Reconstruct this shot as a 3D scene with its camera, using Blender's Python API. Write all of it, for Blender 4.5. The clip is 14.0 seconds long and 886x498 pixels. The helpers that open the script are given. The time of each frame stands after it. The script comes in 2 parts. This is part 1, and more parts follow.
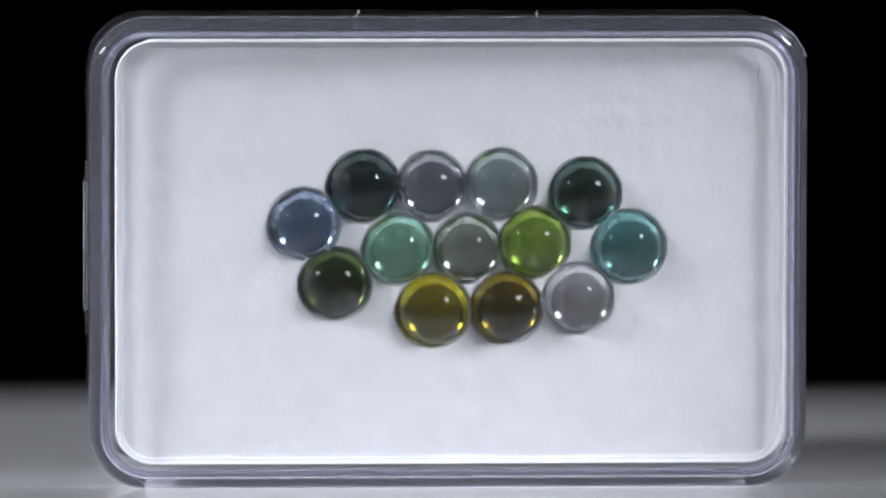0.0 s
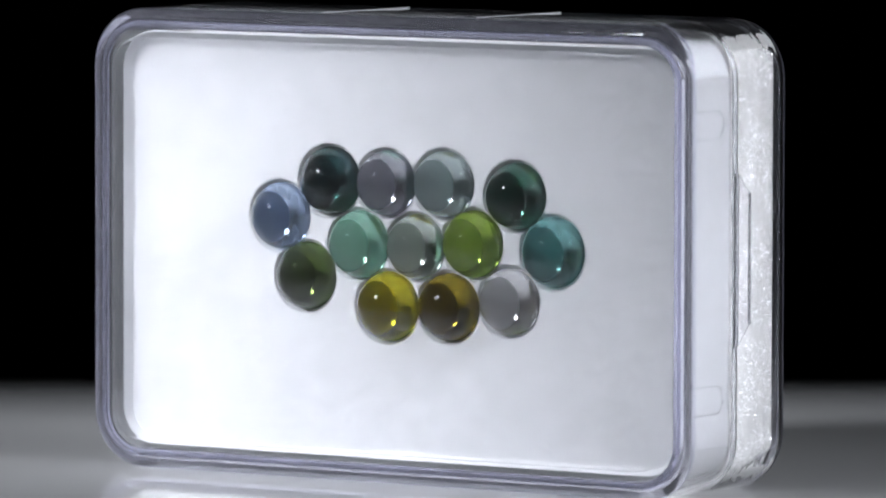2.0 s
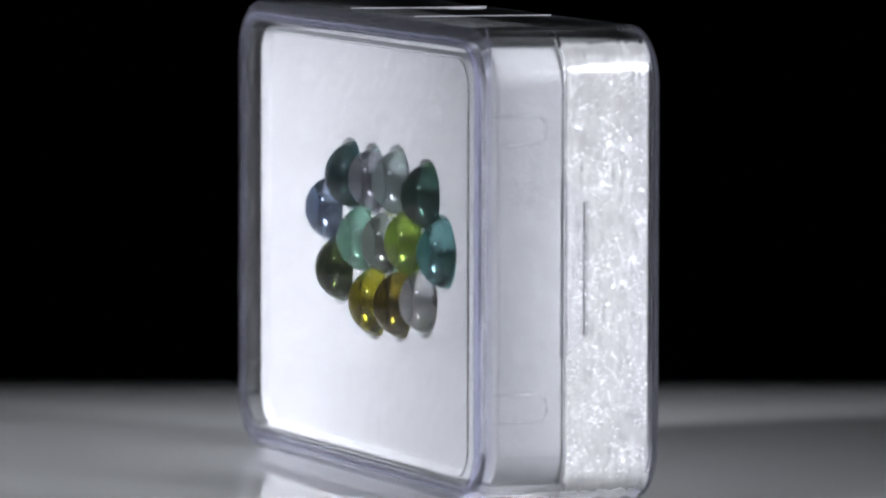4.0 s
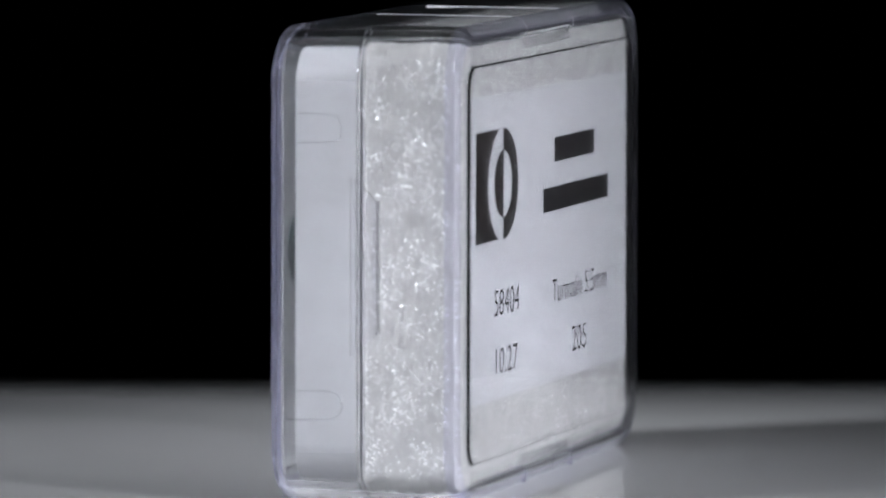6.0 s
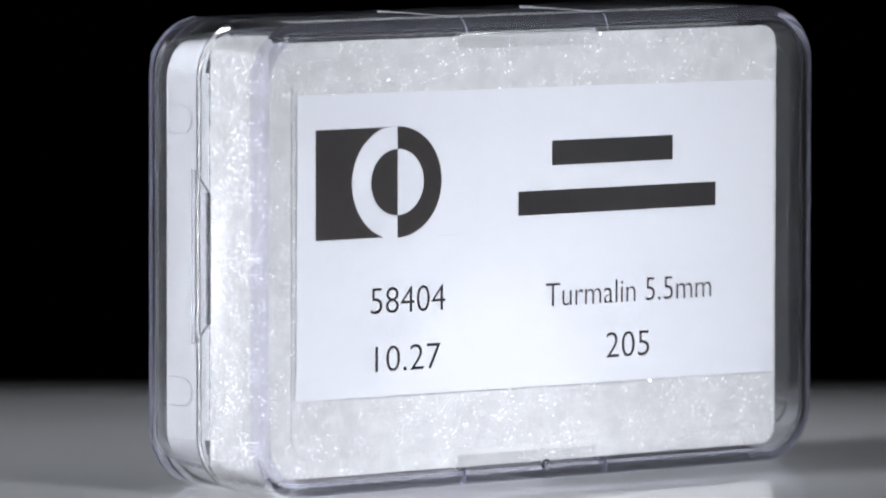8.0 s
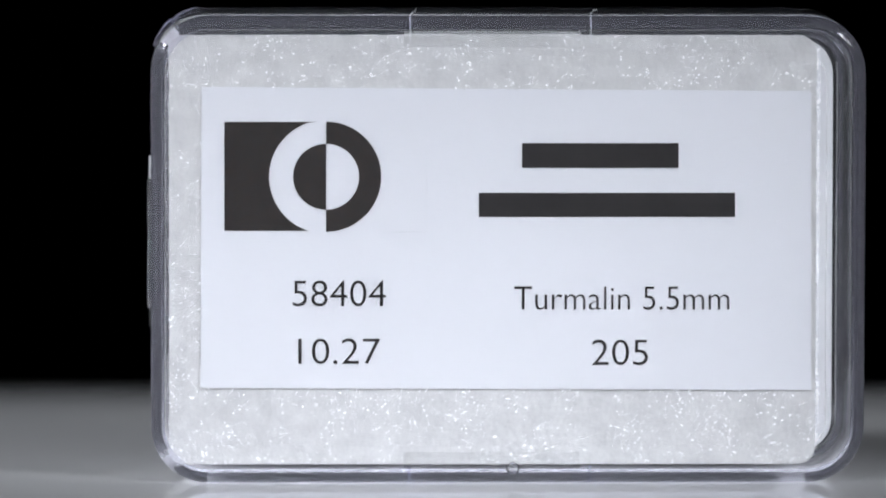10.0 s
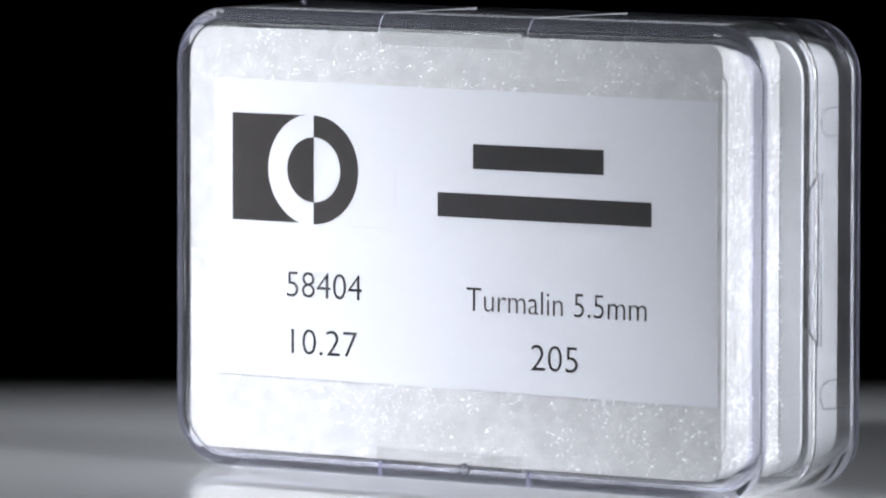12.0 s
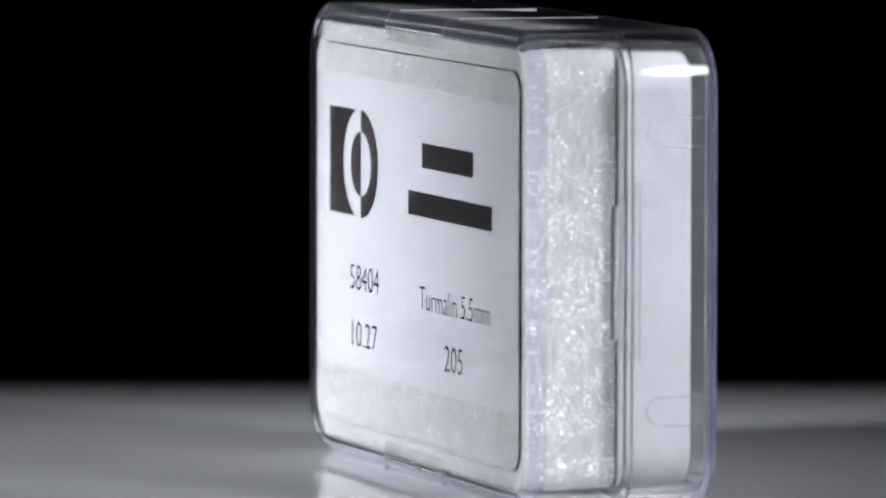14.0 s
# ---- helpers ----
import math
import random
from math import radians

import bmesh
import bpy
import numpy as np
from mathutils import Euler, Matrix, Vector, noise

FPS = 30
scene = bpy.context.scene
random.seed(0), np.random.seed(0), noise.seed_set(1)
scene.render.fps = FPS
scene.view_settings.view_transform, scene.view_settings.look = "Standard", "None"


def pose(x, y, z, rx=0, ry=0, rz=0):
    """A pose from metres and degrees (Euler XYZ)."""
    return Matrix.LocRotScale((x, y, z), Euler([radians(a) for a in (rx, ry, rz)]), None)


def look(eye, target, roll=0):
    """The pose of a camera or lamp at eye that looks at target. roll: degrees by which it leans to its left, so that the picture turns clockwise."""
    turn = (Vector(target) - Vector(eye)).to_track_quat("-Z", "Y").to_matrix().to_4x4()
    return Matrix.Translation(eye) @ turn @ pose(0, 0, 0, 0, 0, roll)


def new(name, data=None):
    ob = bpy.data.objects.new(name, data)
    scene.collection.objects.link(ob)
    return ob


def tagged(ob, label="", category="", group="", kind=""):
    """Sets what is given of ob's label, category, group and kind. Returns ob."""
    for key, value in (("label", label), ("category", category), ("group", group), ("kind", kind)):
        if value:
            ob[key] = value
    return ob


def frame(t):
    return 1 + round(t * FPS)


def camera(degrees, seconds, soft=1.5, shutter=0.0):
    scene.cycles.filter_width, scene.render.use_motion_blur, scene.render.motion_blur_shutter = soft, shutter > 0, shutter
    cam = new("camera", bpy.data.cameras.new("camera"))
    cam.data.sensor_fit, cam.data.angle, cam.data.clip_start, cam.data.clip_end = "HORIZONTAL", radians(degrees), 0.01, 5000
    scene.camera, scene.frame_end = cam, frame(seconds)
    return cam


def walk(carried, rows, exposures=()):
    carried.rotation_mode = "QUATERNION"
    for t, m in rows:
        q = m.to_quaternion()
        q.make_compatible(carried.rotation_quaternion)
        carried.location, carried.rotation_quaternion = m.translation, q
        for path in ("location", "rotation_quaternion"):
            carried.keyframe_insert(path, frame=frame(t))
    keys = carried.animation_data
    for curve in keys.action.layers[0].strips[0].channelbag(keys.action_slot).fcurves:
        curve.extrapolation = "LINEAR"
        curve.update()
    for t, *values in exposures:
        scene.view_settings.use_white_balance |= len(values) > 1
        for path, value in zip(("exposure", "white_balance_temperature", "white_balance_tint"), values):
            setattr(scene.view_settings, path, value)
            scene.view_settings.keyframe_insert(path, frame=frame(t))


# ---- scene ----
# A small clear box turns on a glossy white table before a standing camera. Lengths below are written in millimetres (MM).
MM = 0.001
SECONDS = 14.0
START_DEG, SPEED_DEG = 3.71, 18.195

cam = camera(6.0, SECONDS, soft=2.0)
cam.data.dof.use_dof = True
cam.data.dof.focus_distance, cam.data.dof.aperture_fstop = 0.698, 48.0
CAM_POSE = pose(0, -700.8 * MM, 72.9 * MM, 90 - 4.397, 0, 0.2126) @ pose(0, 0, 0, 0, 0, 0.111)
walk(cam, [(0, CAM_POSE), (SECONDS, CAM_POSE)])

# ---- light: two studio lamps low at both sides in front, a dark room round them ----
world = bpy.data.worlds.new("dark_studio")
scene.world = world
world.use_nodes = True
world.node_tree.nodes["Background"].inputs["Color"].default_value = (0.55, 0.6, 0.75, 1)
world.node_tree.nodes["Background"].inputs["Strength"].default_value = 0.006


def studio_lamp(name, azimuth, elevation, distance, aim, cone, watts, colour):
    """A snooted studio lamp: a round bright front whose beam is a soft-edged cone."""
    data = bpy.data.lights.new(name, "SPOT")
    data.shadow_soft_size, data.energy, data.color = 0.054, watts, colour
    data.cycles.is_caustics_light = True
    data.spot_size, data.spot_blend = radians(cone), 0.5
    ob = new(name, data)
    a, e = radians(azimuth), radians(elevation)
    way = Vector((math.sin(a) * math.cos(e), -math.cos(a) * math.cos(e), math.sin(e)))
    ob.matrix_world = look(Vector(aim) + way * distance, aim)
    return ob


studio_lamp("studio_lamp", -61, 29, 0.40, (-0.017, 0.030, 0.003), 13.4, 8.2, (0.905, 0.937, 1.0))
studio_lamp("studio_lamp", 53, 32, 0.40, (-0.002, -0.004, 0.002), 19.0, 3.05, (0.905, 0.937, 1.0))
scene.view_settings.exposure = 0.14


# ---- materials ----
def material(name):
    m = bpy.data.materials.new(name)
    m.use_nodes = True
    return m, m.node_tree.nodes, m.node_tree.links, m.node_tree.nodes["Principled BSDF"]


def coords(nodes, links, scale):
    tex = nodes.new("ShaderNodeTexCoord")
    mapping = nodes.new("ShaderNodeMapping")
    mapping.inputs["Scale"].default_value = (scale, scale, scale)
    links.new(tex.outputs["Object"], mapping.inputs["Vector"])
    return mapping.outputs["Vector"]


def noise_node(nodes, links, vector, scale, detail=3.0):
    n = nodes.new("ShaderNodeTexNoise")
    n.inputs["Scale"].default_value, n.inputs["Detail"].default_value = scale, detail
    links.new(vector, n.inputs["Vector"])
    return n.outputs["Fac"]


def ramp(nodes, links, fac, stops):
    r = nodes.new("ShaderNodeValToRGB")
    r.color_ramp.elements[0].position, r.color_ramp.elements[0].color = stops[0][0], (*stops[0][1], 1)
    r.color_ramp.elements[1].position, r.color_ramp.elements[1].color = stops[-1][0], (*stops[-1][1], 1)
    for at, colour in stops[1:-1]:
        r.color_ramp.elements.new(at).color = (*colour, 1)
    links.new(fac, r.inputs["Fac"])
    return r.outputs["Color"]


def bump(nodes, links, height, strength, distance, bsdf, before=None):
    b = nodes.new("ShaderNodeBump")
    b.inputs["Strength"].default_value, b.inputs["Distance"].default_value = strength, distance
    links.new(height, b.inputs["Height"])
    if before is not None:
        links.new(before, b.inputs["Normal"])
    links.new(b.outputs["Normal"], bsdf.inputs["Normal"])
    return b.outputs["Normal"]


def clear_plastic(name, tint, rough, haze):
    m, nodes, links, bsdf = material(name)
    bsdf.inputs["Base Color"].default_value = (*tint, 1)
    bsdf.inputs["Transmission Weight"].default_value = 1.0 - haze
    bsdf.inputs["IOR"].default_value = 1.49
    v = coords(nodes, links, 1000.0)
    if rough:
        links.new(ramp(nodes, links, noise_node(nodes, links, v, 0.35, 5), [(0.35, (rough, rough, rough)), (0.8, (rough * 4, rough * 4, rough * 4))]), bsdf.inputs["Roughness"])
    else:
        bsdf.inputs["Roughness"].default_value = 0.0
    if haze > 0.2:
        clear = [1.0 - haze * k for k in (0.8, 3.0)]
        links.new(ramp(nodes, links, noise_node(nodes, links, v, 0.3, 5), [(0.45, (clear[0],) * 3), (0.68, (clear[1],) * 3)]), bsdf.inputs["Transmission Weight"])
    bump(nodes, links, noise_node(nodes, links, v, 0.12, 2), 0.25, 0.00006, bsdf)
    return m


def white_table(name):
    m, nodes, links, bsdf = material(name)
    v = coords(nodes, links, 1000.0)
    links.new(ramp(nodes, links, noise_node(nodes, links, v, 0.02, 4), [(0.3, (0.91, 0.92, 0.93)), (0.7, (0.95, 0.955, 0.96))]), bsdf.inputs["Base Color"])
    links.new(ramp(nodes, links, noise_node(nodes, links, v, 0.15, 6), [(0.4, (0.035, 0.035, 0.035)), (0.75, (0.08, 0.08, 0.08))]), bsdf.inputs["Roughness"])
    bsdf.inputs["IOR"].default_value = 1.3
    bump(nodes, links, noise_node(nodes, links, v, 0.03, 2), 0.3, 0.00005, bsdf)
    return m


def soft_foam(name):
    m, nodes, links, bsdf = material(name)
    v = coords(nodes, links, 1000.0)
    links.new(ramp(nodes, links, noise_node(nodes, links, v, 0.5, 5), [(0.3, (0.72, 0.735, 0.75)), (0.7, (0.78, 0.79, 0.81))]), bsdf.inputs["Base Color"])
    bsdf.inputs["Roughness"].default_value = 0.75
    first = bump(nodes, links, noise_node(nodes, links, v, 0.55, 4), 0.55, 0.00028, bsdf)
    bump(nodes, links, noise_node(nodes, links, v, 3.0, 4), 0.4, 0.00009, bsdf, first)
    return m


def cell_foam(name):
    m, nodes, links, bsdf = material(name)
    v = coords(nodes, links, 1000.0)
    links.new(ramp(nodes, links, noise_node(nodes, links, v, 0.7, 6), [(0.3, (0.64, 0.645, 0.64)), (0.72, (0.77, 0.775, 0.765))]), bsdf.inputs["Base Color"])
    bsdf.inputs["Roughness"].default_value = 0.6
    cells = nodes.new("ShaderNodeTexVoronoi")
    cells.inputs["Scale"].default_value = 2.2
    links.new(v, cells.inputs["Vector"])
    first = bump(nodes, links, cells.outputs["Distance"], 0.35, 0.0001, bsdf)
    bump(nodes, links, noise_node(nodes, links, v, 2.6, 4), 0.4, 0.0001, bsdf, first)
    return m


def plain(name, colour, rough, grain=0.04):
    m, nodes, links, bsdf = material(name)
    v = coords(nodes, links, 1000.0)
    low, high = [max(0.0, k - grain * k) for k in colour], [k + grain * k for k in colour]
    links.new(ramp(nodes, links, noise_node(nodes, links, v, 1.5, 5), [(0.35, low), (0.65, high)]), bsdf.inputs["Base Color"])
    bsdf.inputs["Roughness"].default_value = rough
    bump(nodes, links, noise_node(nodes, links, v, 6.0, 3), 0.2, 0.00002, bsdf)
    return m


def raster_ink(name):
    """Dark print broken by a fine brown printer raster."""
    m, nodes, links, bsdf = material(name)
    v = coords(nodes, links, 1000.0)
    dots = nodes.new("ShaderNodeTexVoronoi")
    dots.inputs["Scale"].default_value = 3.4
    links.new(v, dots.inputs["Vector"])
    links.new(ramp(nodes, links, dots.outputs["Distance"], [(0.12, (0.075, 0.052, 0.04)), (0.42, (0.016, 0.013, 0.012))]), bsdf.inputs["Base Color"])
    bsdf.inputs["Roughness"].default_value = 0.5
    return m


def film(name):
    """A thin clear film that only glints."""
    m, nodes, links, bsdf = material(name)
    clear, gloss, mix = nodes.new("ShaderNodeBsdfTransparent"), nodes.new("ShaderNodeBsdfGlossy"), nodes.new("ShaderNodeAddShader")
    gloss.inputs["Color"].default_value = (0.62, 0.62, 0.63, 1)
    gloss.inputs["Roughness"].default_value = 0.16
    links.new(clear.outputs["BSDF"], mix.inputs[0])
    links.new(gloss.outputs["BSDF"], mix.inputs[1])
    links.new(mix.outputs["Shader"], nodes["Material Output"].inputs["Surface"])
    nodes.remove(bsdf)
    return m


def gem_glass(name, colour, deep, cloud):
    """Tourmaline: clear stone whose tint changes a little through it."""
    m, nodes, links, bsdf = material(name)
    v = coords(nodes, links, 1000.0)
    links.new(ramp(nodes, links, noise_node(nodes, links, v, 0.3, 4), [(0.35, deep), (0.65, colour)]), bsdf.inputs["Base Color"])
    veil = [1.0 - cloud * k for k in (0.7, 2.0)]
    links.new(ramp(nodes, links, noise_node(nodes, links, v, 1.7, 6), [(0.42, (veil[0],) * 3), (0.74, (veil[1],) * 3)]), bsdf.inputs["Transmission Weight"])
    bsdf.inputs["IOR"].default_value = 1.63
    bsdf.inputs["Roughness"].default_value = 0.03
    return m


PLASTIC = clear_plastic("clear_plastic", (0.97, 0.97, 0.99), 0.0, 0.008)
# Lilac tint whose haze puts the lamp glow of the thick edges into the colour.
RIM_PLASTIC = clear_plastic("brightened_lilac_rim", (0.80, 0.80, 0.97), 0.006, 0.12)
# Greyed in colour for the lamp light that the clear walls would take away.
WALL_PLASTIC = clear_plastic("dimmed_plastic_wall", (0.82, 0.825, 0.835), 0.02, 0.03)
SCUFFED = plain("scuffed_plastic_edge", (0.75, 0.75, 0.8), 0.25)
TABLE = white_table("glossy_white_acrylic")
BLACK = plain("black_cloth", (0.035, 0.035, 0.042), 0.95)
FOAM_FRONT = soft_foam("soft_white_foam")
FOAM_BACK = cell_foam("sparkling_white_cell_foam")
FLAKE = film("foam_film")
PAPER = plain("white_paper", (0.83, 0.845, 0.875), 0.9, 0.015)
INK = plain("black_ink", (0.012, 0.010, 0.010), 0.6, 0.25)
RASTER_INK = raster_ink("raster_printed_ink")
FAINT_INK = plain("faint_ink", (0.5, 0.51, 0.53), 0.5, 0.1)


# ---- mesh helpers ----
def mesh_object(name, bm, mat, parent=None, label="", sharp=35, rim=None):
    bmesh.ops.recalc_face_normals(bm, faces=bm.faces[:])
    data = bpy.data.meshes.new(name)
    for f in bm.faces:
        f.smooth = True
    bm.to_mesh(data)
    bm.free()
    data.set_sharp_from_angle(angle=radians(sharp))
    data.materials.append(mat)
    if rim is not None:
        data.materials.append(rim)
    ob = new(name, data)
    if parent is not None:
        ob.parent = parent
    if label:
        ob["label"] = label
    return ob


def part(name, bm, mat, parent, label="", rim=None):
    return mesh_object(name, bm, mat, parent, label, rim=rim)


def rounded_loop(hx, hz, r, y, cz, steps=9):
    """Points of a rounded rectangle that stands in the plane y, in millimetres."""
    r = max(r, 0.02)
    out = []
    for sx, sz, a0 in ((1, 1, 0), (-1, 1, 90), (-1, -1, 180), (1, -1, 270)):
        for k in range(steps + 1):
            a = radians(a0 + 90 * k / steps)
            out.append(Vector((sx * (hx - r) + r * math.cos(a), y, cz + sz * (hz - r) + r * math.sin(a))) * MM)
    return out


def loft(bm, loops, closed=False, rim=()):
    """Skin a list of equal loops; caps at both ends unless closed into a ring. rim: the strips that take the second material."""
    rings = [[bm.verts.new(p) for p in loop] for loop in loops]
    n = len(rings[0])
    pairs = list(zip(rings, rings[1:])) + ([(rings[-1], rings[0])] if closed else [])
    for i, (a, b) in enumerate(pairs):
        for k in range(n):
            bm.faces.new((a[k], a[(k + 1) % n], b[(k + 1) % n], b[k])).material_index = 1 if i in rim else 0
    if not closed:
        bm.faces.new(rings[0])
        bm.faces.new(rings[-1][::-1])


def box_mesh(bm, lo, hi, bevel=0.0):
    """An upright block between two corners in millimetres."""
    c = (Vector(lo) + Vector(hi)) / 2 * MM
    s = (Vector(hi) - Vector(lo)) * MM
    made = bmesh.ops.create_cube(bm, size=1.0, matrix=Matrix.Translation(c) @ Matrix.Diagonal((*s, 1)))
    if bevel:
        edges = list({e for v in made["verts"] for e in v.link_edges})
        bmesh.ops.bevel(bm, geom=edges, offset=bevel * MM, segments=2, affect="EDGES", profile=0.5)


def tube(bm, points, radius, sides=6):
    """A thin round strand along points, in millimetres."""
    pts = [Vector(p) * MM for p in points]
    rings = []
    for k, p in enumerate(pts):
        way = (pts[min(k + 1, len(pts) - 1)] - pts[max(k - 1, 0)]).normalized()
        side = way.cross(Vector((0.31, 0.2, 0.93))).normalized()
        up = side.cross(way)
        rings.append([p + (side * math.cos(2 * math.pi * j / sides) + up * math.sin(2 * math.pi * j / sides)) * radius * MM for j in range(sides)])
    loft(bm, rings)


# ---- setting ----
def build_table():
    """The table top: a thin sheet that bends gently down behind the box and falls away."""
    bm = bmesh.new()
    profile = [(-900.0, 0.0), (-300.0, 0.0), (0.0, 0.0)]
    start, bend = 42.0, 900.0
    for k in range(0, 37):
        a = radians(0.5 * k)
        profile.append((start + bend * math.sin(a), -bend * (1 - math.cos(a))))
    y, z = profile[-1]
    profile.append((y + 60.0, z - 260.0))
    rows = [[bm.verts.new(Vector((x, y, z)) * MM) for y, z in profile] for x in (-900.0, -200.0, 0.0, 200.0, 900.0)]
    for a, b in zip(rows, rows[1:]):
        for k in range(len(profile) - 1):
            bm.faces.new((a[k], b[k], b[k + 1], a[k + 1]))
    ob = mesh_object("table_top", bm, TABLE)
    tagged(ob, "glossy white acrylic table top bent down at its far end", "table top", kind="structure")


def build_room():
    """Black cloth all round and above, open to nothing."""
    bm = bmesh.new()
    box_mesh(bm, (-1600, -1600, -420), (1600, 1200, 1500))
    ob = mesh_object("backdrop", bm, BLACK)
    tagged(ob, "black cloth backdrop in a dark studio", "backdrop", kind="structure")


build_table()
build_room()

# ---- the box: its own space has the turning axis at x = y = 0 and the table at z = 0 ----
CX, HX, HZ, CORNER = -2.66, 29.5, 19.34, 4.7
CZ = 19.34
FRONT, SEAM, BACK = -9.8, -2.35, 6.0
CARRIED = []


def carry(ob, x=0.0, y=0.0, z=0.0):
    """Note a thing that turns with the box, and where it sits in the box's space."""
    local = pose(x * MM, y * MM, z * MM)
    ob.matrix_world = local
    CARRIED.append((ob, local))
    return ob


def tray(bm, face, mouth, wall, floor, panel, bead):
    """A shallow tray with rounded rim: outer skin from its face to its mouth, and the inner skin back."""
    s = 1 if mouth > face else -1
    loops = [rounded_loop(HX - cut, HZ - cut, max(1.6, 4.6 - cut * 0.85), face - s * up * panel, CZ)
             for cut, up in ((bead + 0.9, 1.0), (bead + 0.16, 1.0), (bead + 0.06, 0.94), (bead + 0.02, 0.8), (bead - 0.04, 0.15), (bead - 0.12, 0.0), (bead - 0.5, 0.0), (bead - 0.6, 0.0))]
    loops += [
             rounded_loop(HX - 1.3, HZ - 1.3, CORNER - 1.0, face, CZ)]
    bevel = 1.1
    for k in range(6):
        a = radians(90 * k / 5)
        cut = bevel * (1 - math.sin(a))
        loops.append(rounded_loop(HX - cut, HZ - cut, CORNER - cut * 0.7, face + s * bevel * (1 - math.cos(a)), CZ))
    loops.append(rounded_loop(HX, HZ, CORNER, mouth - s * 0.07, CZ))
    loops.append(rounded_loop(HX - 0.07, HZ - 0.07, CORNER - 0.07, mouth, CZ))
    loops.append(rounded_loop(HX - wall, HZ - wall, CORNER - wall, mouth, CZ))
    for k in range(4):
        a = radians(90 * k / 3)
        cut = 0.7 * (1 - math.cos(a))
        loops.append(rounded_loop(HX - wall - cut, HZ - wall - cut, CORNER - wall - cut * 0.5, face + s * (floor + 0.7 * (1 - math.sin(a))), CZ))
    loops.append(rounded_loop(HX - 3.2, HZ - 3.2, 2.5, face + s * floor, CZ))
    loft(bm, loops, rim=range(9, 14))


def ring_wall(bm, outset, thick, y0, y1):
    """A thin standing wall round the box, open at both ends."""
    loft(bm, [rounded_loop(HX - outset, HZ - outset, CORNER - outset, y0, CZ), rounded_loop(HX - outset, HZ - outset, CORNER - outset, y1, CZ),
              rounded_loop(HX - outset - thick, HZ - outset - thick, CORNER - outset - thick, y1, CZ),
              rounded_loop(HX - outset - thick, HZ - outset - thick, CORNER - outset - thick, y0, CZ)], closed=True)


def clip_ridge(bm, side, z):
    """A raised U-shaped snap ridge on a side wall."""
    x = side * (HX - 0.98)
    pts = [(x, -8.4, z - 1.15), (x, -4.9, z - 1.15)]
    pts += [(x, -4.9 + 1.15 * math.sin(radians(a)), z - 1.15 * math.cos(radians(a))) for a in range(20, 180, 20)]
    pts += [(x, -4.9, z + 1.15), (x, -8.4, z + 1.15)]
    tube(bm, pts, 0.08, 6)


def thumb_tab(bm, side):
    """The tab of the lid's edge that reaches over the seam on a narrow side."""
    x0, x1 = side * (HX - 0.05), side * (HX + 0.22)
    outline = [(SEAM - 0.5, 26.6), (SEAM, 26.4), (-0.62, 24.8), (-0.62, 14.1), (SEAM, 12.5), (SEAM - 0.5, 12.3)]
    a = [bm.verts.new(Vector((x0, y, z)) * MM) for y, z in outline]
    b = [bm.verts.new(Vector((x1, y, z)) * MM) for y, z in outline]
    bm.faces.new(a)
    bm.faces.new(b[::-1])
    n = len(outline)
    for k in range(n):
        bm.faces.new((a[k], a[(k + 1) % n], b[(k + 1) % n], b[k]))


def slit_prism(bm, side):
    """A clear prism added for the dark slit along the tab's free edge."""
    section = [(-1.0, 0.225), (-0.72, 0.33), (-0.44, 0.225), (-0.44, 0.02), (-0.58, 0.02)]
    loft(bm, [[Vector((side * (HX + out), y, z)) * MM for y, out in section] for z in (14.1, 24.8)])


def no_shade(*obs):
    for ob in obs:
        ob.visible_shadow = False


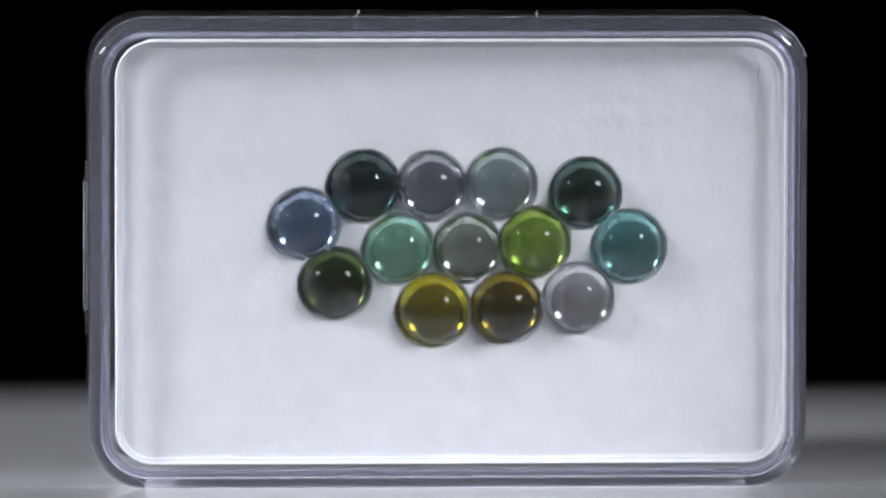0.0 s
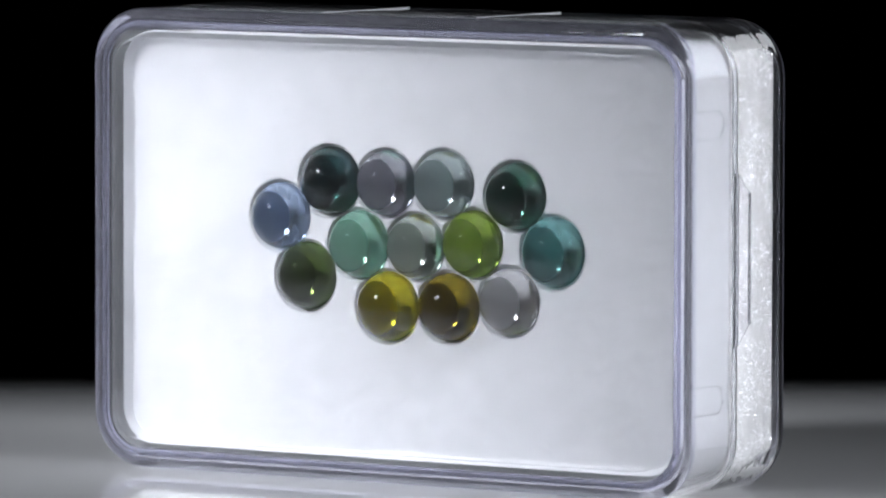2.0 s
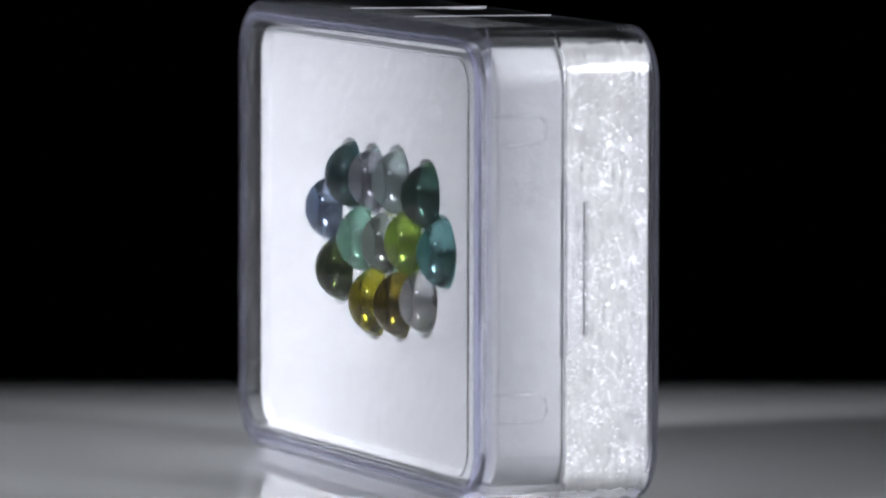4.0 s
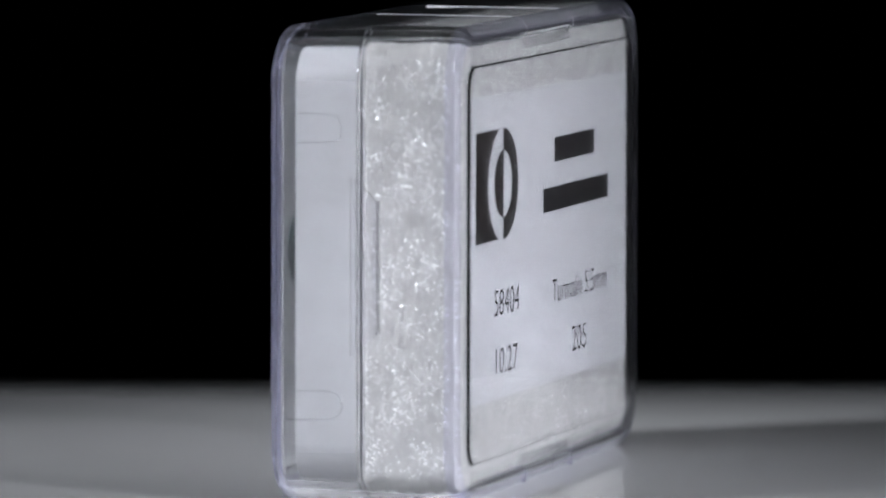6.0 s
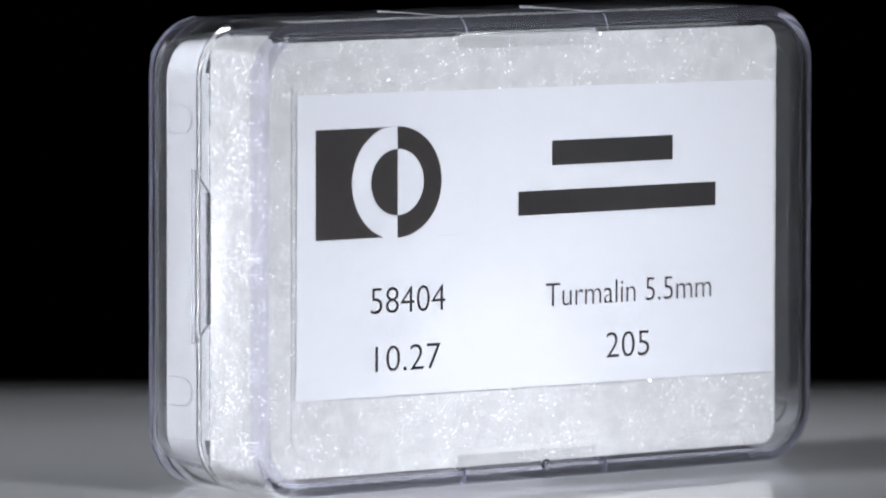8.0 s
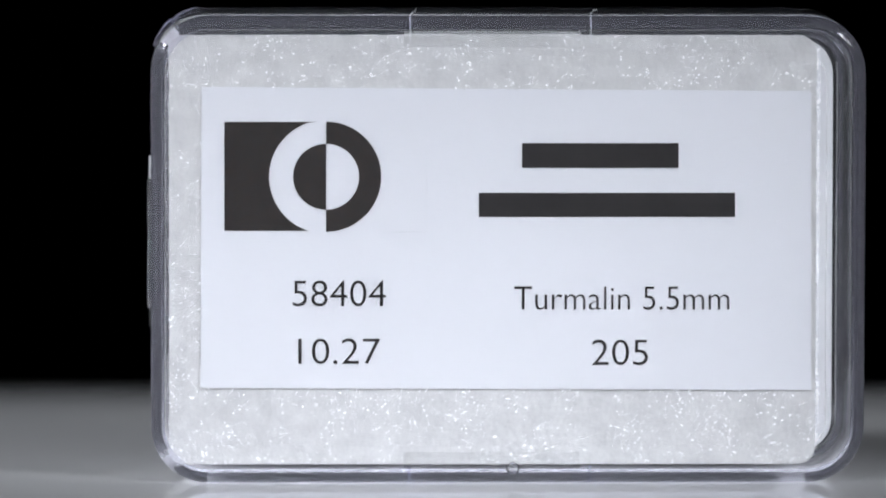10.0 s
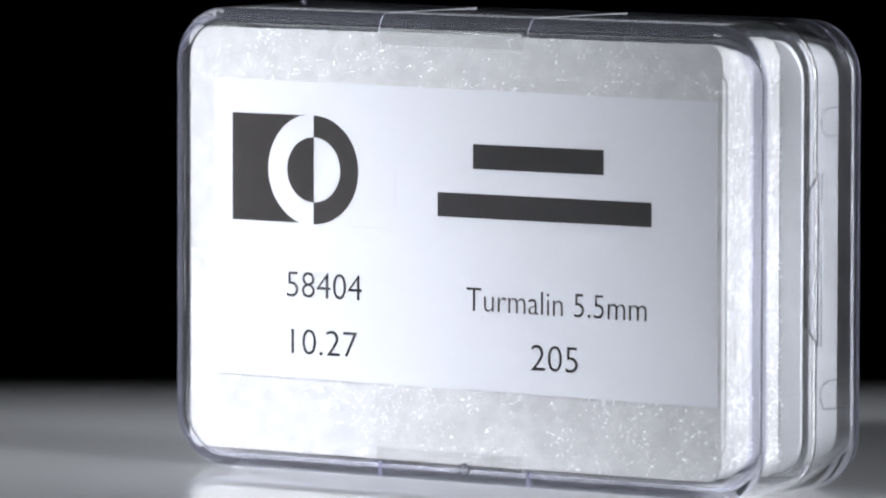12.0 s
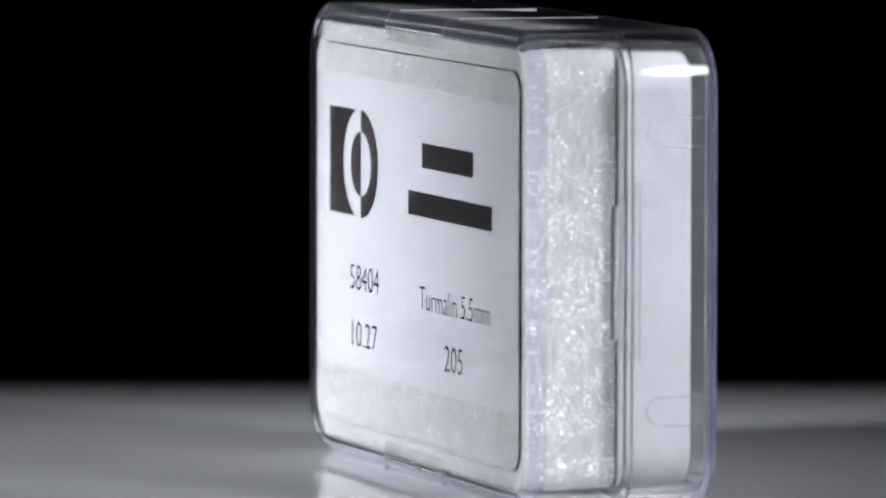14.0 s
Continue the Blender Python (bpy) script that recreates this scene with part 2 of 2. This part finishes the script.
def build_box():
    box = new("gem_box")
    tagged(box, "small clear lilac-tinted plastic gem box standing on edge", "gem box")
    bm = bmesh.new()
    tray(bm, FRONT, SEAM - 0.02, 0.9, 0.4, 0.07, 2.5)
    lid = part("lid", bm, PLASTIC, box, "clear hinged plastic lid with rounded rim", RIM_PLASTIC)
    bm = bmesh.new()
    tray(bm, BACK, SEAM + 0.02, 0.9, 0.6, 0.12, 3.3)
    base = part("base", bm, PLASTIC, box, "clear plastic base tray", RIM_PLASTIC)
    bm = bmesh.new()
    ring_wall(bm, 1.0, 0.6, SEAM + 0.35, -8.8)
    rim = part("inner_rim", bm, WALL_PLASTIC, base, "thin clear inner rim")
    no_shade(lid, base, rim)
    for side in (-1, 1):
        for z in (8.2, 30.5):
            bm = bmesh.new()
            clip_ridge(bm, side, z)
            no_shade(part("snap_ridge", bm, PLASTIC, lid))
        bm = bmesh.new()
        thumb_tab(bm, side)
        tab = part("thumb_tab", bm, PLASTIC, lid)
        bm = bmesh.new()
        slit_prism(bm, side)
        no_shade(tab, part("slit_prism", bm, PLASTIC, tab))
    # Added ring: throws the rim's soft shadow on the foam, as the lid casts none.
    bm = bmesh.new()
    ridge = rounded_loop(HX - 1.35, HZ - 1.35, CORNER - 1.2, FRONT + 0.52, CZ)
    tube(bm, [p / MM for p in ridge + ridge[:1]], 0.3, 8)
    part("shadow_ridge", bm, RIM_PLASTIC, lid, "milky ridge added round the lid window to shade the foam")
    for x in (5.5 - CX, -9.4 - CX):
        bm = bmesh.new()
        rnd = random.Random(int(x * 10))
        top = [(x + rnd.uniform(-0.15, 0.15) - 0.1 * k, 4.6 - 1.3 * k, 2 * HZ + 0.01) for k in range(10)]
        tube(bm, [(x, 5.95, 2 * HZ - 2.3), (x, 5.9, 2 * HZ - 1.1), (x, 5.3, 2 * HZ - 0.25)] + top, 0.03)
        no_shade(part("hinge_line", bm, SCUFFED, lid, "whitish stress line of the hinge"))
    for z0, z1 in ((1.25, 2.6), (2 * HZ - 2.6, 2 * HZ - 1.25)):
        bm = bmesh.new()
        box_mesh(bm, (-1.3 - CX - 7.3, 5.0, z0), (-1.3 - CX + 7.3, 5.36, z1), 0.12)
        no_shade(part("latch_plate", bm, WALL_PLASTIC, base, "small grey clear plastic latch plate"))
    for x in (5.5 - CX, -9.4 - CX):
        bm = bmesh.new()
        box_mesh(bm, (x - 0.09, 4.9, 0.25), (x + 0.09, 5.95, 1.5), 0.05)
        no_shade(part("moulding_rib", bm, RIM_PLASTIC, base))
    for a0, a1, y in ((18, 52, -9.0), (44, 82, -8.6)):
        bm = bmesh.new()
        rnd = random.Random(a0)
        reach = CORNER + 0.05
        tube(bm, [(HX - CORNER + (reach + rnd.uniform(0, 0.12)) * math.cos(radians(a)), y + 0.02 * (a - a0), 2 * HZ - CORNER + (reach + rnd.uniform(0, 0.12)) * math.sin(radians(a))) for a in range(a0, a1 + 1, 4)], 0.08, 5)
        no_shade(part("edge_burr", bm, RIM_PLASTIC, lid, "thin chipped plastic burr on the corner"))
    bm = bmesh.new()
    bmesh.ops.create_uvsphere(bm, u_segments=16, v_segments=8, radius=0.55 * MM, matrix=Matrix.Translation(Vector((-0.4, 5.75, 1.25)) * MM) @ Matrix.Diagonal((1, 0.6, 1, 1)))
    no_shade(part("moulding_mark", bm, PLASTIC, base, "small round moulding mark"))
    carry(box, CX, 0, 0)


# ---- the stones: round double cabochons, x and z of the middle, girdle radius, dome height, clear tints, cloudiness ----
STONES = [
    ("greyish blue", -14.52, 21.65, 2.80, 2.44, (0.52, 0.66, 0.86), (0.42, 0.55, 0.78), 0.04),
    ("inky blue-green", -9.60, 24.75, 2.86, 2.44, (0.04, 0.14, 0.15), (0.02, 0.06, 0.04), 0.05),
    ("smoky lilac-grey", -4.02, 24.74, 2.74, 2.44, (0.66, 0.67, 0.74), (0.58, 0.59, 0.66), 0.05),
    ("pale icy green", 1.65, 24.87, 2.80, 2.44, (0.76, 0.88, 0.87), (0.68, 0.82, 0.81), 0.06),
    ("dark forest green", 8.64, 24.15, 2.80, 2.44, (0.10, 0.27, 0.20), (0.06, 0.17, 0.13), 0.04),
    ("teal", 12.25, 19.72, 2.92, 2.44, (0.34, 0.72, 0.70), (0.26, 0.62, 0.61), 0.05),
    ("cloudy mint green", -6.71, 19.58, 2.82, 2.44, (0.55, 0.95, 0.76), (0.44, 0.86, 0.66), 0.1),
    ("pale sage green", -1.08, 19.61, 2.72, 2.38, (0.74, 0.83, 0.75), (0.66, 0.76, 0.67), 0.05),
    ("bright lime green", 4.46, 20.06, 2.80, 2.38, (0.52, 0.74, 0.13), (0.40, 0.62, 0.07), 0.12),
    ("dark moss green", -11.96, 16.75, 2.84, 2.44, (0.14, 0.21, 0.04), (0.06, 0.09, 0.035), 0.05),
    ("golden olive", -3.86, 14.54, 2.92, 2.44, (0.66, 0.58, 0.03), (0.46, 0.41, 0.02), 0.04),
    ("brown olive", 2.14, 14.75, 2.84, 2.44, (0.40, 0.30, 0.03), (0.25, 0.19, 0.02), 0.04),
    ("colourless", 8.06, 15.48, 2.80, 2.38, (0.97, 0.97, 0.98), (0.94, 0.94, 0.95), 0.06),
]
GIRDLE, BELLY = -6.82, 0.7


def belly_depth(r, radius):
    """How deep the round underside of a stone reaches at the distance r from its middle."""
    ball = (radius ** 2 + BELLY ** 2) / (2 * BELLY)
    return math.sqrt(max(0.0, ball ** 2 - min(r, radius) ** 2)) - (ball - BELLY)


def build_foam():
    rnd = random.Random(4)

    def rough(loop, amount):
        return [p + Vector((rnd.uniform(-1, 1), rnd.uniform(-0.3, 0.3), rnd.uniform(-1, 1))) * amount * MM for p in loop]

    fx, fz, fr = 27.3, 17.2, 2.9
    pad_x, block_x, bx, bz, br = 0.25, 1.3, 26.7, 17.75, 1.4
    bm = bmesh.new()
    nx, nz, front = 330, 208, -7.2

    def dent(x, z):
        """Height of the foam's face: pressed in under each stone, rising softly round it."""
        y = front + 0.07 * noise.noise(Vector((x * 0.16, z * 0.16, 3.0))) + 0.035 * noise.noise(Vector((x * 0.7, z * 0.7, 9.0)))
        press = 0.0
        for stone in STONES:
            r = math.hypot(x - (stone[1] - CX), z - stone[2])
            big = stone[3]
            if r < big + 3.0:
                if r < big + 0.02:
                    return GIRDLE + 0.15 + belly_depth(r, big)
                fall = min(1.0, (r - big - 0.02) / 0.26)
                press = max(press, (GIRDLE + 0.13 - front) * (1 - fall * fall * (3 - 2 * fall)) + 0.05 * math.exp(-(r - big) / 0.8))
        return y + press

    grid = []
    for a in range(nx + 1):
        row = []
        for b in range(nz + 1):
            x, z = (2 * a / nx - 1) * (fx - 0.5), (2 * b / nz - 1) * (fz - 0.5)
            ox, oz = abs(x) - (fx - fr), abs(z) - (fz - fr)
            if ox > 0 and oz > 0:
                k = max(ox, oz) / math.hypot(ox, oz)
                x, z = math.copysign(fx - fr + ox * k, x), math.copysign(fz - fr + oz * k, z)
            row.append(bm.verts.new(Vector((x + pad_x, dent(x + pad_x, z + CZ), z + CZ)) * MM))
        grid.append(row)
    for a in range(nx):
        for b in range(nz):
            bm.faces.new((grid[a][b], grid[a + 1][b], grid[a + 1][b + 1], grid[a][b + 1]))
    edge = [grid[a][0] for a in range(nx)] + [grid[nx][b] for b in range(nz)] + [grid[a][nz] for a in range(nx, 0, -1)] + [grid[0][b] for b in range(nz, 0, -1)]
    for grow, y in ((0.2, -7.25), (0.28, -7.6), (0.26, -7.85), (0.15, -7.6), (0.0, -2.4)):
        ring = []
        for v in edge:
            x, z = v.co.x / MM - pad_x, v.co.z / MM - CZ
            ix, iz = max(-(fx - fr), min(fx - fr, x)), max(-(fz - fr), min(fz - fr, z))
            far = Vector((x - ix, z - iz))
            far = far.normalized() * (far.length + grow)
            ring.append(bm.verts.new(Vector((ix + far.x + pad_x, y, iz + far.y + CZ)) * MM))
        for k in range(len(edge)):
            m = (k + 1) % len(edge)
            bm.faces.new((edge[k], ring[k], ring[m], edge[m]))
        edge = ring
    bm.faces.new(edge)
    pad = mesh_object("foam_pad", bm, FOAM_FRONT)
    tagged(pad, "smooth soft white foam pad pressed inside the clear box", "foam pad")
    pad.cycles.is_caustics_receiver = True
    carry(pad, CX, 0, 0)
    bm = bmesh.new()
    lump = Vector((block_x * MM, 0, 0))

    def dense(loop, count=340):
        """The same outline in many equal steps."""
        ends = loop[1:] + loop[:1]
        lengths = [(b - a).length for a, b in zip(loop, ends)]
        step, out, k, gone = sum(lengths) / count, [], 0, 0.0
        for j in range(count):
            while k < len(loop) - 1 and gone + lengths[k] < j * step:
                gone += lengths[k]
                k += 1
            out.append(loop[k].lerp(ends[k], min(1.0, (j * step - gone) / max(lengths[k], 1e-9))))
        return out

    loops = [dense([p + lump for p in rounded_loop(bx - 0.15, bz - 0.15, br, -2.2, CZ)])]
    for k in range(1, 30):
        loops.append(rough(dense([p + lump for p in rounded_loop(bx, bz, br, -2.2 + 7.4 * k / 30, CZ)]), 0.1))
    loops.append(dense([p + lump for p in rounded_loop(bx, bz, br, 5.2, CZ)]))
    loft(bm, loops)
    block = mesh_object("foam_block", bm, FOAM_BACK)
    bm = bmesh.new()
    made = 0
    while made < 15000:
        where = rnd.random()
        if where < 0.48:
            p, n = Vector((rnd.uniform(-bx, bx), rnd.uniform(5.2, 5.25), CZ + rnd.uniform(-bz, bz))), Vector((0, 1, 0))
        elif where < 0.84:
            side = rnd.choice((-1, 1))
            p, n = Vector((side * (bx + rnd.uniform(0.0, 0.35)), rnd.uniform(-2.2, 4.9), CZ + rnd.uniform(-bz + 1, bz - 1))), Vector((side, 0, 0))
        else:
            side = rnd.choice((-1, 1))
            p, n = Vector((rnd.uniform(-bx + 2, bx - 2), rnd.uniform(-2.2, 4.9), CZ + side * bz)), Vector((0, 0, side))
        if n.y > 0.5 and 8.6 < p.z < 31.8 and -29 < p.x < 23.5:
            continue
        if noise.noise(p * 0.45) < rnd.uniform(-0.5, 0.35):
            continue
        made += 1
        p.x += block_x
        n = (n + Vector((rnd.gauss(0, 0.45), rnd.gauss(0, 0.45), rnd.gauss(0, 0.45)))).normalized()
        u = n.orthogonal().normalized()
        w = n.cross(u)
        size = rnd.uniform(0.04, 0.14)
        bm.faces.new([bm.verts.new((p + (u * math.cos(t) + w * math.sin(t)) * size * rnd.uniform(0.5, 1.2)) * MM) for t in (0.2, 1.7, 3.4, 4.8)])
    flakes = part("cell_film", bm, FLAKE, block, "tiny glinting films of the foam cells")
    no_shade(flakes)
    tagged(flakes, kind="stuff")
    bm = bmesh.new()
    for k in range(1500):
        side = rnd.choice((-1, 1))
        p = Vector((pad_x + side * (fx + 0.05), rnd.uniform(-7.0, -2.5), CZ + rnd.uniform(-fz + 2, fz - 2)))
        n = Vector((side + rnd.gauss(0, 0.45), rnd.gauss(0, 0.45), rnd.gauss(0, 0.45))).normalized()
        u = n.orthogonal().normalized()
        w = n.cross(u)
        size = rnd.uniform(0.04, 0.12)
        bm.faces.new([bm.verts.new((p + (u * math.cos(t) + w * math.sin(t)) * size * rnd.uniform(0.5, 1.2)) * MM) for t in (0.2, 1.7, 3.4, 4.8)])
    glints = part("cell_film", bm, FLAKE, pad, "tiny glinting films of the foam cells")
    no_shade(glints)
    tagged(glints, kind="stuff")
    tagged(block, "coarse sparkling white cell foam block inside the box", "foam block")
    carry(block, CX, 0, 0)


# ---- the printed card ----
CARD_FACE = 5.32


def flat_shape(bm, outline, y0, y1):
    """A thin solid from an outline of (x, z), in millimetres."""
    a = [bm.verts.new(Vector((x, y0, z)) * MM) for x, z in outline]
    b = [bm.verts.new(Vector((x, y1, z)) * MM) for x, z in outline]
    bm.faces.new(a)
    bm.faces.new(b[::-1])
    n = len(outline)
    for k in range(n):
        bm.faces.new((a[k], a[(k + 1) % n], b[(k + 1) % n], b[k]))


def arc(cx, cz, r, a0, a1, steps=40):
    return [(cx + r * math.cos(radians(a0 + (a1 - a0) * k / steps)), cz + r * math.sin(radians(a0 + (a1 - a0) * k / steps))) for k in range(steps + 1)]


def lettering(body, x_left, x_right, z_low, z_high, parent, name, lean=0.0):
    """Printed characters that read from behind the box, fitted into the given field."""
    curve = bpy.data.curves.new(name, "FONT")
    curve.body, curve.resolution_u, curve.offset = body, 4, -0.009
    holder = new(name, curve)
    bpy.context.view_layer.update()
    data = bpy.data.meshes.new_from_object(holder.evaluated_get(bpy.context.evaluated_depsgraph_get()))
    bpy.data.objects.remove(holder)
    bm = bmesh.new()
    bm.from_mesh(data)
    bpy.data.meshes.remove(data)
    xs, ys = [v.co.x for v in bm.verts], [v.co.y for v in bm.verts]
    lo, wide, low, tall = min(xs), max(xs) - min(xs), min(ys), max(ys) - min(ys)
    for v in bm.verts:
        u, w = (v.co.x - lo) / wide, (v.co.y - low) / tall
        v.co = Vector((x_left + (x_right - x_left) * u, CARD_FACE + 0.03, z_low + (z_high - z_low) * w - lean * u)) * MM
    return part(name, bm, INK, parent, "black printed characters " + body)


def build_card():
    card = new("label_card")
    tagged(card, "white printed paper label card behind the clear back", "label card")
    bm = bmesh.new()
    flat_shape(bm, [(22.75, 7.95), (22.65, 32.82), (-27.6, 32.5), (-27.75, 7.75)], CARD_FACE - 0.06, CARD_FACE)
    part("card", bm, PAPER, card)
    y0, y1 = CARD_FACE + 0.004, CARD_FACE + 0.03
    mx, mz, big, small = 12.4, 25.42, 4.55, 2.72
    bm = bmesh.new()
    ring = arc(mx, mz, 4.7, 80, -80)
    flat_shape(bm, [(20.78, 20.95), (20.78, 29.95), (mx + 0.5, 29.95)] + [p for p in ring if p[0] > mx + 0.5 and abs(p[1] - mz) < 4.5] + [(mx + 0.5, 20.95)], y0, y1)
    part("emblem_block", bm, RASTER_INK, card, "black square with a round bite")
    bm = bmesh.new()
    flat_shape(bm, arc(mx, mz, small, 90, -90), y0, y1)
    part("emblem_core", bm, RASTER_INK, card, "black half disc")
    bm = bmesh.new()
    flat_shape(bm, arc(mx, mz, big, 90, 270) + arc(mx, mz, small, 270, 90), y0, y1)
    part("emblem_arc", bm, RASTER_INK, card, "black half ring")
    lettering("58404", 15.15, 7.46, 14.7, 16.85, card, "code")
    lettering("10.27", 14.68, 7.92, 9.93, 12.05, card, "weight")
    lettering("Turmalin 5.5mm", -3.13, -20.92, 14.42, 16.35, card, "kind_and_size", 0.02)
    lettering("205", -9.57, -14.21, 9.82, 11.95, card, "price")
    for x_left, x_right, z_low, z_high in ((-3.75, -16.67, 26.15, 28.2), (-0.2, -21.35, 22.1, 24.1)):
        bm = bmesh.new()
        flat_shape(bm, [(x_left, z_low), (x_left, z_high), (x_right, z_high), (x_right, z_low)], y0, y1)
        part("printed_bar", bm, INK, card, "plain dark printed bar")
    for run in ([(4.1, z) for z in np.arange(20.9, 29.0, 0.42)], [(x, 20.85) for x in np.arange(4.2, 8.6, 0.42)]):
        bm = bmesh.new()
        for x, z in run:
            x, z = float(x), float(z)
            upright = run[0][0] == run[1][0]
            dx, dz = (0.025, 0.09) if upright else (0.12, 0.025)
            flat_shape(bm, [(x - dx, z - dz), (x - dx, z + dz), (x + dx, z + dz), (x + dx, z - dz)], y0, y1)
        part("dotted_guide", bm, FAINT_INK, card, "faint grey dotted printed line")
    carry(card)


def build_stone(look_words, x, z, radius, height, colour, deep, cloud):
    """A turned profile: high dome towards the lid, rounder belly in the foam."""
    bm = bmesh.new()
    profile = [(0.0, -height)]
    ball = (radius ** 2 + height ** 2) / (2 * height)
    widest = math.asin(min(1.0, radius / ball))
    for k in range(1, 16):
        a = widest * k / 15.5
        profile.append((ball * math.sin(a), ball - height - ball * math.cos(a)))
    profile += [(radius, -0.05), (radius, 0.08)]
    for k in range(1, 14):
        r = radius * math.cos(radians(90 * k / 14))
        profile.append((r, 0.08 + belly_depth(r, radius)))
    profile.append((0.0, 0.08 + BELLY))
    sides = 48
    rings = []
    for r, y in profile[1:-1]:
        rings.append([bm.verts.new(Vector((r * math.cos(2 * math.pi * j / sides), y, r * math.sin(2 * math.pi * j / sides))) * MM) for j in range(sides)])
    top, bottom = bm.verts.new(Vector((0, profile[0][1], 0)) * MM), bm.verts.new(Vector((0, profile[-1][1], 0)) * MM)
    for a, b in zip(rings, rings[1:]):
        for j in range(sides):
            bm.faces.new((a[j], a[(j + 1) % sides], b[(j + 1) % sides], b[j]))
    for j in range(sides):
        bm.faces.new((top, rings[0][j], rings[0][(j + 1) % sides]))
        bm.faces.new((bottom, rings[-1][(j + 1) % sides], rings[-1][j]))
    ob = mesh_object("cabochon", bm, gem_glass("tourmaline_" + look_words.replace(" ", "_").replace("-", "_"), colour, deep, cloud), sharp=60)
    tagged(ob, "round " + look_words + " tourmaline cabochon pressed into white foam", "gemstone", "cabochons in the box")
    ob.cycles.is_caustics_caster = True
    carry(ob, x, GIRDLE, z)


build_box()
build_foam()
build_card()
for stone in STONES:
    build_stone(*stone)


# ---- the turning ----
def motions():
    steps = int(SECONDS * 4)
    for ob, local in CARRIED:
        walk(ob, [(k / 4, pose(0, 0, 0, 0, 0, START_DEG - SPEED_DEG * k / 4) @ local) for k in range(steps + 1)])


motions()
